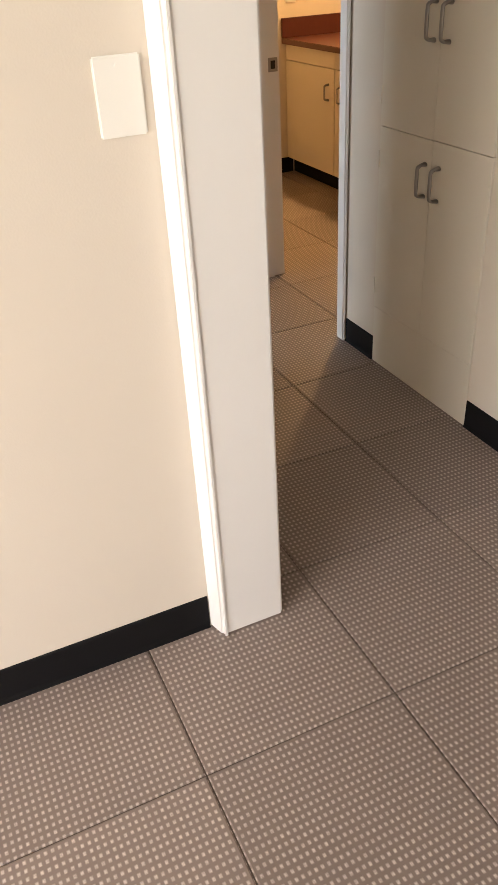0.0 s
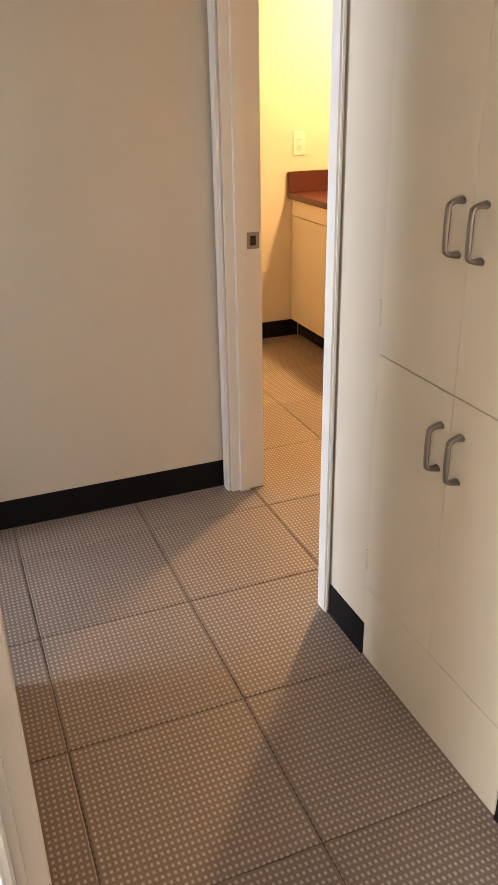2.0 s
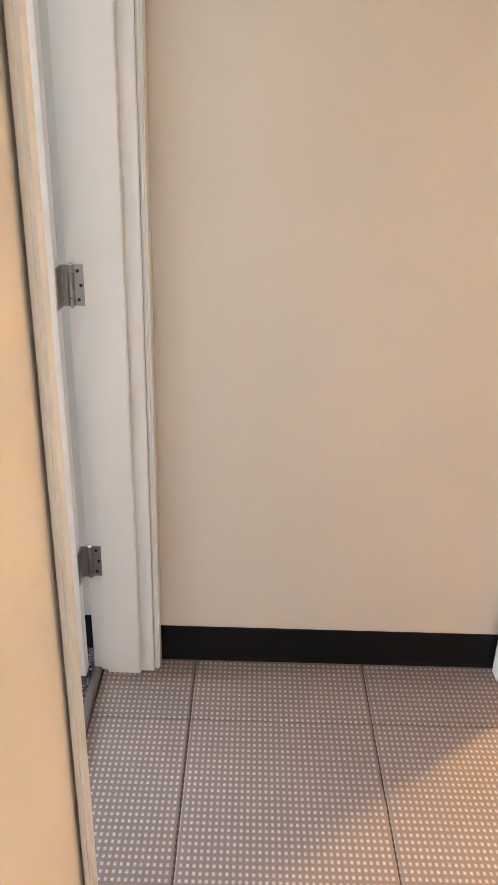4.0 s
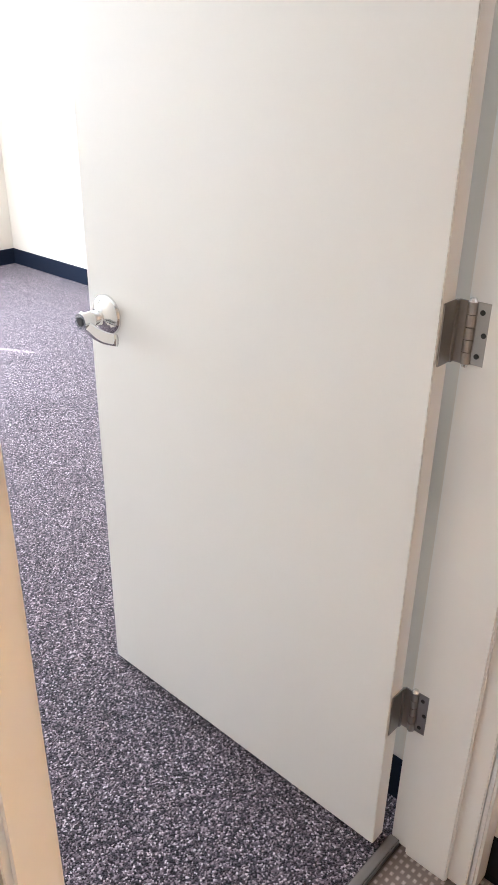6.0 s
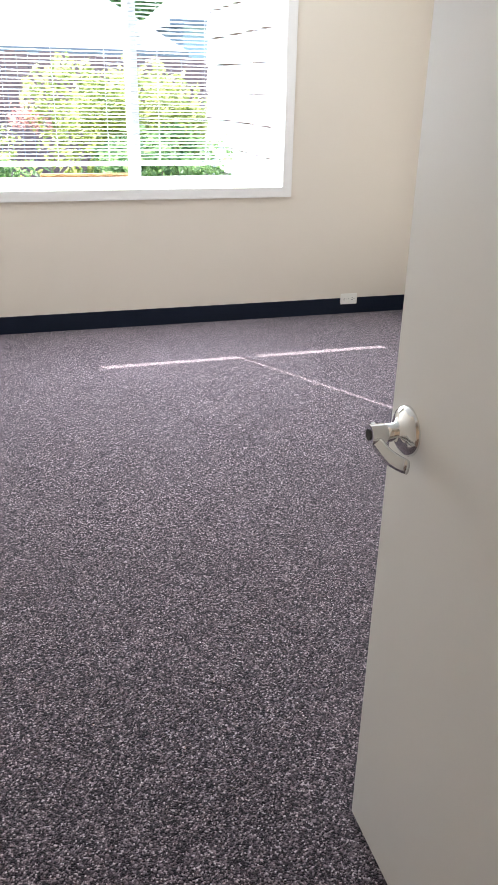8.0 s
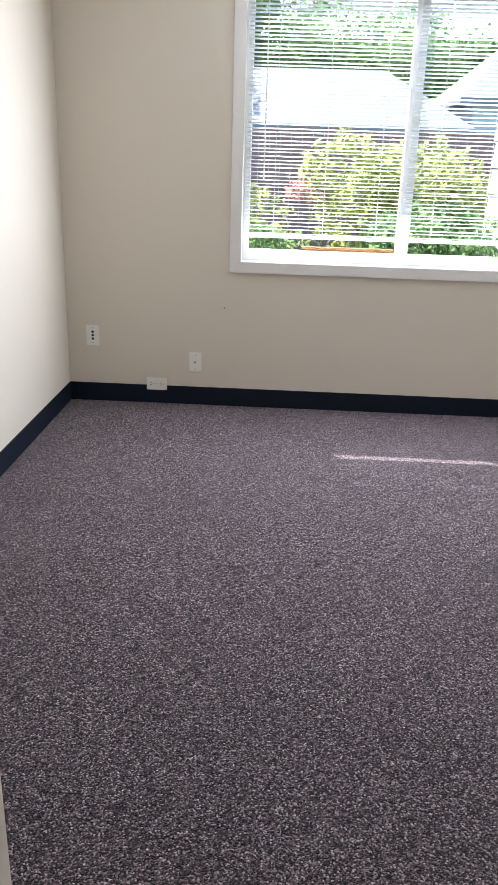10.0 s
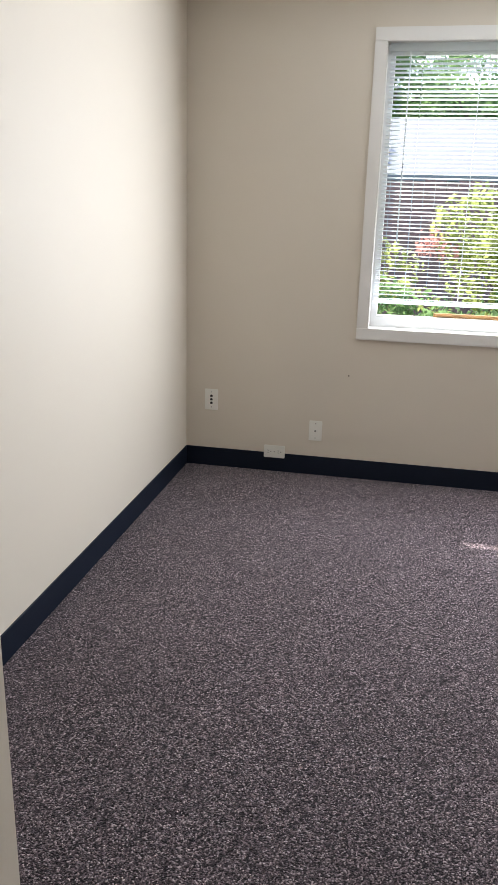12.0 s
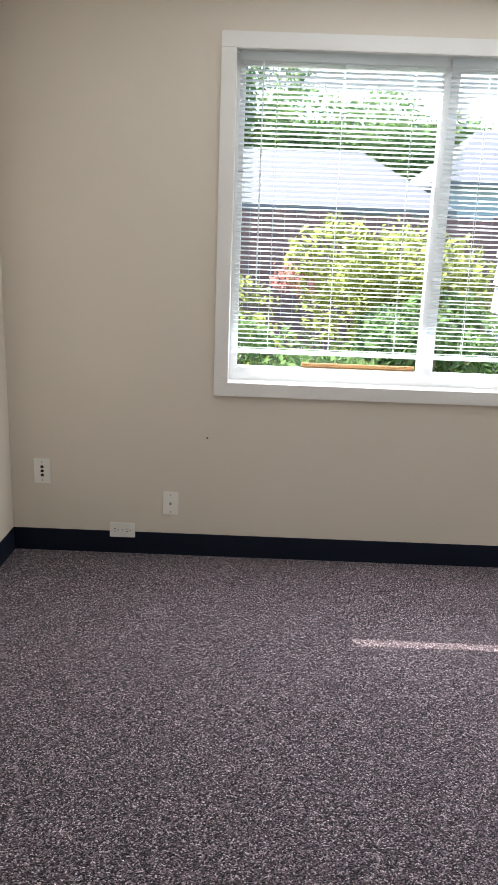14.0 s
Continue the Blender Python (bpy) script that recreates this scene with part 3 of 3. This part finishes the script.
# ------------------------------------------------------------ plates and sockets
def wall_plate(name, m, w, h, label, category, kind):
    """A cover plate in its own x (across) and z (up), standing off towards local -y."""
    p = thing(name, m, label, category)
    bm = bmesh.new()
    slab(bm, -w / 2, w / 2, -0.006, 0, -h / 2, h / 2)
    soften(bm, 0.0025, 2)
    body = part("cover", bm, M_PLATE, p)

    def dot(x, z, r, material, nm):
        b = bmesh.new()
        rod(b, (x, -0.0068, z), (x, -0.0059, z), r, sides=12)
        part(nm, b, material, body)
    if kind == "blank":
        for z in (-0.38, 0.38):
            dot(0.0, z * h, 0.003, M_PLATE, "screw")
    if kind == "outlet":
        for s in (-0.24, 0.24):
            b = bmesh.new()
            slab(b, s * w - 0.017, s * w + 0.017, -0.0075, -0.0055, -0.015, 0.015)
            soften(b, 0.003)
            f = part("socket", b, M_PLATE, p)
            for dz in (-0.006, 0.006):
                box_part("slot", M_DARK, f, s * w - 0.010, s * w + 0.000, -0.0079, -0.0074, dz - 0.0012, dz + 0.0012)
            b = bmesh.new()
            rod(b, (s * w + 0.009, -0.0079, 0), (s * w + 0.009, -0.0074, 0), 0.0026, sides=10)
            part("ground_hole", b, M_DARK, f)
        dot(0, 0, 0.003, M_STEEL, "screw")
    if kind == "coax":
        b = bmesh.new()
        rod(b, (0, -0.014, 0), (0, -0.0059, 0), 0.0055, sides=10)
        part("connector", b, M_STEEL, p)
        for z in (-0.36, 0.36):
            dot(0, z * h, 0.003, M_STEEL, "screw")
    if kind == "ports":
        for k in range(3):
            b = bmesh.new()
            slab(b, -0.007, 0.007, -0.0072, -0.0058, -0.020 + k * 0.020 - 0.0055, -0.020 + k * 0.020 + 0.0055)
            slab(b, -0.003, 0.003, -0.0072, -0.0058, -0.020 + k * 0.020 + 0.0055, -0.020 + k * 0.020 + 0.008)
            part("port", b, M_DARK, p)
        for z in (-0.36, 0.36):
            dot(0, z * h, 0.003, M_STEEL, "screw")
    if kind == "gfci":
        b = bmesh.new()
        slab(b, -0.0165, 0.0165, -0.009, -0.0058, -0.033, 0.033)
        soften(b, 0.002)
        f = part("socket", b, M_PLATE, p)
        for z in (-0.02, 0.02):
            for x in (-0.006, 0.006):
                box_part("slot", M_DARK, f, x - 0.0012, x + 0.0012, -0.0096, -0.0089, z - 0.004, z + 0.004)
    return p


N_WALL = lambda x, z: pose(x, W, z)
wall_plate("wall_outlet", N_WALL(2.216, 0.127) @ pose(0, -0.005, 0), 0.119, 0.073, "ivory duplex wall socket set sideways over the navy base", "socket", "outlet")
wall_plate("wall_outlet", N_WALL(4.983, 0.112) @ pose(0, -0.005, 0), 0.121, 0.073, "ivory duplex wall socket set sideways over the navy base", "socket", "outlet")
wall_plate("coax_plate", N_WALL(2.441, 0.266), 0.072, 0.114, "ivory cable plate with one metal connector", "wall plate", "coax")
wall_plate("data_plate", N_WALL(1.847, 0.400), 0.076, 0.120, "ivory data plate with three dark ports", "wall plate", "ports")
wall_plate("blank_plate", pose(COR_X, 0.794, 1.229, 0, 0, -90), 0.080, 0.122, "blank ivory cover plate on the corridor wall", "wall plate", "blank")
wall_plate("kitchen_outlet", pose(KIT_E, -1.509, 1.137, 0, 0, -90), 0.078, 0.130, "ivory kitchen socket above the worktop", "socket", "gfci")


# ------------------------------------------------------------ window and blinds
WX0, WX1, WZ0, WZ1 = 2.690, 4.476, 0.848, 2.203
win = thing("window_1", pose(0, 0, 0), "white sliding office window in a flat white casing", "window")
win["kind"] = "structure"
CW = 0.061
box_part("casing", M_TRIM, win, WX0 - CW, WX1 + CW, W - 0.018, W - 0.0005, WZ0 - CW, WZ0, 0.002)
box_part("casing", M_TRIM, win, WX0 - CW, WX1 + CW, W - 0.018, W - 0.0005, WZ1, WZ1 + CW, 0.002)
box_part("casing", M_TRIM, win, WX0 - CW, WX0, W - 0.0175, W - 0.0005, WZ0, WZ1, 0.002)
box_part("casing", M_TRIM, win, WX1, WX1 + CW, W - 0.0175, W - 0.0005, WZ0, WZ1, 0.002)
box_part("sill", M_TRIM, win, WX0 - 0.018, WX1 + 0.016, W, W + 0.16, WZ0 - 0.018, WZ0, 0.001)
box_part("reveal", M_TRIM, win, WX0 - 0.018, WX1 + 0.016, W, W + 0.16, WZ1, WZ1 + 0.017, 0.001)
box_part("reveal", M_TRIM, win, WX0 - 0.019, WX0, W, W + 0.16, WZ0, WZ1, 0.001)
box_part("reveal", M_TRIM, win, WX1, WX1 + 0.017, W, W + 0.16, WZ0, WZ1, 0.001)
FY0, FY1 = W + 0.075, W + 0.135
bm = bmesh.new()
slab(bm, WX0, WX1, FY0, FY1, WZ0, WZ0 + 0.058)
slab(bm, WX0, WX1, FY0, FY1, WZ1 - 0.04, WZ1)
slab(bm, WX0, WX0 + 0.035, FY0, FY1, WZ0 + 0.058, WZ1 - 0.04)
slab(bm, WX1 - 0.035, WX1, FY0, FY1, WZ0 + 0.058, WZ1 - 0.04)
part("window_frame", bm, M_VINYL, win)
MX = 3.575
box_part("mullion", M_VINYL, win, MX - 0.034, MX + 0.034, FY0 - 0.004, FY1 - 0.01, WZ0 + 0.058, WZ1 - 0.04, 0.003)
for x0, x1 in ((WX0 + 0.035, MX - 0.034), (MX + 0.034, WX1 - 0.035)):
    pn = box_part("pane", M_GLASS, win, x0, x1, FY0 + 0.03, FY0 + 0.034, WZ0 + 0.058, WZ1 - 0.04)
    pn.visible_shadow = False


def mini_blind(x0, x1, cords):
    # vinyl slats, partly translucent to the daylight behind them
    b = thing("mini_blind", pose(0, 0, 0), "white vinyl mini blind lowered with its slats open", "blind", "office window blinds")
    yb = W + 0.04
    box_part("headrail", M_SLAT, b, x0, x1, yb - 0.02, yb + 0.02, WZ1 - 0.038, WZ1 - 0.001, 0.002)
    zr = 0.985
    box_part("bottom_rail", M_SLAT, b, x0 + 0.003, x1 - 0.003, yb - 0.012, yb + 0.012, zr - 0.008, zr + 0.008, 0.004)
    bm = bmesh.new()
    pts = []
    for i in range(6):
        u = i / 5 - 0.5
        pts.append((u * 0.0254, 0.0024 * (1 - 4 * u * u) - 0.22 * u * 0.0254))
    # each slat has a small slot where the lift cord runs through it
    xs = [x0 + 0.004] + [c + d for c in cords for d in (-0.0045, 0.0045)] + [x1 - 0.004]
    top = [[bm.verts.new((x, y, z)) for y, z in pts] for x in xs]
    low = [[bm.verts.new((x, y, z - 0.0003)) for y, z in pts] for x in xs]
    for k in range(len(xs) - 1):
        for i in range(5):
            if k % 2 and 0 < i < 4:
                continue
            bm.faces.new((top[k][i], top[k + 1][i], top[k + 1][i + 1], top[k][i + 1]))
            bm.faces.new((low[k][i], low[k][i + 1], low[k + 1][i + 1], low[k + 1][i]))
    me = mesh_of("slat", bm, M_SLAT)
    n = 59
    for k in range(n):
        s = new("slat", me)
        s.parent = b
        s.location = (0, yb, zr + 0.016 + k * (WZ1 - 0.05 - zr - 0.016) / (n - 1))
        s.rotation_euler = (random.uniform(-0.05, 0.05), random.uniform(-0.0008, 0.0008), 0)
    for cx in cords:
        for dy in (-0.0138, 0.0138):
            c = bmesh.new()
            rod(c, (cx, yb + dy, zr), (cx, yb + dy, WZ1 - 0.03), 0.0008, sides=5)
            part("cord", c, M_SLAT, b)
    return b


mini_blind(WX0 + 0.012, 3.542, (2.86, 3.13, 3.42))
blind_r = mini_blind(3.560, WX1 - 0.012, (3.72, 4.00, 4.29))
bm = bmesh.new()
rod(bm, (2.80, W + 0.014, 1.28), (2.80, W + 0.016, WZ1 - 0.04), 0.0035, sides=6)
tagged(part("blind_wand", bm, M_SLAT), "thin clear-white tilt wand hanging from the blind", "blind wand")

bm = bmesh.new()
rod(bm, (3.02, W + 0.121, WZ0 + 0.0698), (3.535, W + 0.121, WZ0 + 0.0698), 0.0112, sides=14)
tagged(part("wooden_dowel", bm, M_WOOD), "orange-brown wooden dowel lying in the window track", "dowel")

# small old marks in the wall paint
for x, z in ((2.604, 0.586),):
    bm = bmesh.new()
    rod(bm, (x, W - 0.0012, z), (x, W - 0.0001, z), 0.0035, 0.0045, sides=8)
    tagged(part("nail_hole", bm, M_SUBFLOOR), "small filled nail hole in the wall paint", "nail hole")

# ------------------------------------------------------------ outside
GZ = -0.25
bm = bmesh.new()
bmesh.ops.create_grid(bm, x_segments=1, y_segments=1, size=400)
g = tagged(part("ground", bm, M_GROUND), "garden ground of soil and dry grass", "ground", kind="structure")
g.location = (0, 0, GZ)


def lap_wall():
    w = thing("lap_sided_wing", pose(0, 0, GZ), "sunlit white lap-sided wing of the building", "building wing")
    # fence-coloured backing shows between boards as the dark shadow line under each lap
    box_part("wall", M_FENCE_AND_LAP_SHADE, w, 4.83, 5.6, W + 0.17, 8.6, 0, 4.2)
    bm = bmesh.new()
    vs = [(0.0, 0.0), (-0.034, 0.0), (-0.012, 0.214), (0.0, 0.214)]
    e = [[bm.verts.new((x, y, z)) for x, z in vs] for y in (W + 0.17, 8.62)]
    for i in range(4):
        j = (i + 1) % 4
        bm.faces.new((e[0][i], e[0][j], e[1][j], e[1][i]))
    bm.faces.new(e[0][::-1])
    bm.faces.new(e[1])
    me = mesh_of("siding_board", bm, M_SIDING)
    for k in range(18):
        o = new("siding_board", me)
        o.parent = w
        o.location = (4.829, 0, 0.02 + k * 0.229)


lap_wall()


def board_fence():
    f = thing("board_fence", pose(0, 0, GZ), "dark weathered wooden board fence behind the garden", "fence")
    me = mesh_of("board", (lambda b: (slab(b, 0, 0.138, 0, 0.02, 0, 2.03), b)[1])(bmesh.new()), M_FENCE_AND_LAP_SHADE)
    for k in range(70):
        o = new("board", me)
        o.parent = f
        o.location = (-3.0 + k * 0.145, 12.0 + random.uniform(-0.004, 0.004), random.uniform(-0.02, 0.02))
    for z in (0.4, 1.6):
        box_part("rail", M_FENCE_AND_LAP_SHADE, f, -3, 7.2, 12.022, 12.06, z, z + 0.09)


board_fence()


def leaf_cloud(bm, centre, radii, count, size, rng):
    """Many small tilted leaves scattered in a lumpy crown."""
    lumps = [(Vector((rng.uniform(-0.6, 0.6), rng.uniform(-0.6, 0.6), rng.uniform(-0.6, 0.6))), rng.uniform(0.3, 0.55)) for _ in range(14)]
    for _ in range(count):
        c, r = rng.choice(lumps)
        d = Vector((rng.gauss(0, 1), rng.gauss(0, 1), rng.gauss(0, 1))).normalized() * r * rng.uniform(0.6, 1.05)
        p = c + d
        p = Vector((centre[0] + p.x * radii[0], centre[1] + p.y * radii[1], centre[2] + p.z * radii[2]))
        t = Euler((rng.uniform(-1.2, 1.2), rng.uniform(-1.2, 1.2), rng.uniform(0, 6.28))).to_matrix()
        s = size * rng.uniform(0.6, 1.3)
        vs = [bm.verts.new(p + t @ Vector(v)) for v in ((-s, 0, 0), (0, -s * 0.45, s * 0.12), (s, 0, 0), (0, s * 0.45, s * 0.12))]
        bm.faces.new(vs)


def bush(name, x, y, radii, count, size, material, seed, label, z=None, blossom=None):
    rng = random.Random(seed)
    b = thing(name, pose(x, y, GZ), label, "bush")
    stems = bmesh.new()
    for _ in range(7):
        a = rng.uniform(0, 6.28)
        rod(stems, (0.05 * math.cos(a), 0.05 * math.sin(a), 0), (radii[0] * 0.5 * math.cos(a), radii[1] * 0.5 * math.sin(a), radii[2] * rng.uniform(0.8, 1.4)), 0.018, 0.006, 6)
    part("stems", stems, M_BARK, b)
    bm = bmesh.new()
    leaf_cloud(bm, (0, 0, radii[2] * 0.95), radii, count, size, rng)
    part("crown", bm, material, b)
    if blossom:
        bm = bmesh.new()
        leaf_cloud(bm, (blossom[0], blossom[1], blossom[2]), (0.28, 0.25, 0.16), 160, 0.035, rng)
        part("blossom", bm, M_LEAF_P, b, "pale pink blossom")


bush("yellow_shrub", 4.05, 9.6, (1.2, 0.9, 1.0), 8000, 0.058, M_LEAF_Y, 3, "yellow-green flowering shrub in front of the fence", blossom=(-0.95, -0.5, 1.35))
bush("green_shrub", 4.25, 8.3, (1.0, 0.7, 0.74), 6000, 0.05, M_LEAF, 5, "dense dark green garden shrub")
bush("green_shrub", 2.2, 9.2, (1.2, 0.7, 0.78), 4600, 0.05, M_LEAF_Y, 8, "low bright green shrub under the fence")
bush("green_shrub", 3.0, 8.0, (1.0, 0.6, 0.64), 4200, 0.045, M_LEAF, 9, "low green garden shrub")
bush("green_shrub", 1.3, 8.2, (1.0, 0.6, 0.62), 4000, 0.045, M_LEAF, 12, "low green garden shrub")


def tree(x, y, height, spread, seed, count):
    rng = random.Random(seed)
    t = thing("tree", pose(x, y, GZ), "leafy green tree behind the houses", "tree", "garden trees")
    bm = bmesh.new()
    rod(bm, (0, 0, 0), (0.1, 0, height * 0.55), 0.2, 0.11, 10)
    for _ in range(8):
        a = rng.uniform(0, 6.28)
        z = height * rng.uniform(0.35, 0.55)
        rod(bm, (0.05, 0, z), (spread * 0.6 * math.cos(a), spread * 0.6 * math.sin(a), z + height * rng.uniform(0.15, 0.35)), 0.07, 0.02, 6)
    part("trunk", bm, M_BARK, t)
    bm = bmesh.new()
    leaf_cloud(bm, (0, 0, height * 0.68), (spread, spread, height * 0.34), 3 * count, 0.12, rng)
    part("crown", bm, M_LEAF, t)


tree(1.2, 30.0, 7.5, 3.6, 21, 5200)
tree(5.2, 32.0, 7.0, 3.8, 22, 5200)
tree(-2.2, 24.0, 8.0, 2.8, 23, 4200)
tree(9.5, 33.0, 6.2, 3.0, 24, 3600)


def house(x0, x1, y0, eave, ridge, label):
    h = thing("neighbour_house", pose(x0, y0, GZ), label, "house", "neighbour houses")
    w = x1 - x0
    box_part("wall", M_HOUSE, h, 0, w, 0, 6, 0, eave)
    bm = bmesh.new()
    o = 0.4
    vs = [bm.verts.new(v) for v in ((-o, -o, eave), (w + o, -o, eave), (w + o, 6 + o, eave), (-o, 6 + o, eave), (1.2, 3, ridge), (w - 1.2, 3, ridge),
                                    (-o, -o, eave - 0.12), (w + o, -o, eave - 0.12), (w + o, 6 + o, eave - 0.12), (-o, 6 + o, eave - 0.12))]
    for f in ((0, 1, 5, 4), (2, 3, 4, 5), (1, 2, 5), (3, 0, 4), (6, 7, 1, 0), (7, 8, 2, 1), (8, 9, 3, 2), (9, 6, 0, 3), (9, 8, 7, 6)):
        bm.faces.new([vs[i] for i in f])
    part("roof", bm, M_ROOF, h)
    for k in range(int(w // 3)):
        fx = 1.2 + k * 3.0
        wn = box_part("window", M_TRIM, h, fx, fx + 1.3, -0.05, -0.001, 1.3, 2.2)
        box_part("pane", M_PANE, wn, fx + 0.08, fx + 1.22, -0.056, -0.051, 1.38, 2.12)


house(-4.0, 6.4, 19.0, 2.35, 3.75, "pale blue single-storey house with a grey shingle roof")
house(7.2, 15.0, 21.0, 3.1, 4.6, "pale blue house with a grey shingle roof behind the shrubs")

# ------------------------------------------------------------ floor tiles, last
floor_ob = bpy.data.objects["floor"]
T = 0.457
X0, Y0 = 0.543, -0.010
tile_mesh = {}


def tile_piece(x0, x1, y0, y1):
    key = (round(x1 - x0, 3), round(y1 - y0, 3))
    if key not in tile_mesh:
        bm = bmesh.new()
        gx, gy, b = 0.0018, 0.0018, 0.003
        ring = lambda i, z: [bm.verts.new(v) for v in ((i, i, z), (key[0] - i, i, z), (key[0] - i, key[1] - i, z), (i, key[1] - i, z))]
        lo, mi, hi = ring(gx, -0.0045), ring(gx, -0.0016), ring(gx + b, 0.0)
        for a, c in ((lo, mi), (mi, hi)):
            for i in range(4):
                j = (i + 1) % 4
                bm.faces.new((a[i], a[j], c[j], c[i]))
        bm.faces.new(hi)
        tile_mesh[key] = mesh_of("tile", bm, M_TILE)
    o = new("tile", tile_mesh[key])
    o.parent = floor_ob
    o.location = (x0, y0, 0)


def tile_area(xa, xb, ya, yb):
    i = math.floor((xa - X0) / T)
    while X0 + i * T < xb - 0.004:
        x0, x1 = max(xa, X0 + i * T), min(xb, X0 + (i + 1) * T)
        j = math.floor((ya - Y0) / T)
        while Y0 + j * T < yb - 0.004:
            y0, y1 = max(ya, Y0 + j * T), min(yb, Y0 + (j + 1) * T)
            if x1 - x0 > 0.004 and y1 - y0 > 0.004:
                tile_piece(x0, x1, y0, y1)
            j += 1
        i += 1


GX, GY = X0 + 2 * T, Y0 - T
tile_area(COR_W, GX, -3.1, 4.1)
tile_area(GX, END_X, GY, 0.696)
tile_area(GX, STUB_X + 0.05, -3.1, GY)
tile_area(X0 + 4 * T, KIT_E, KIT_S, GY)
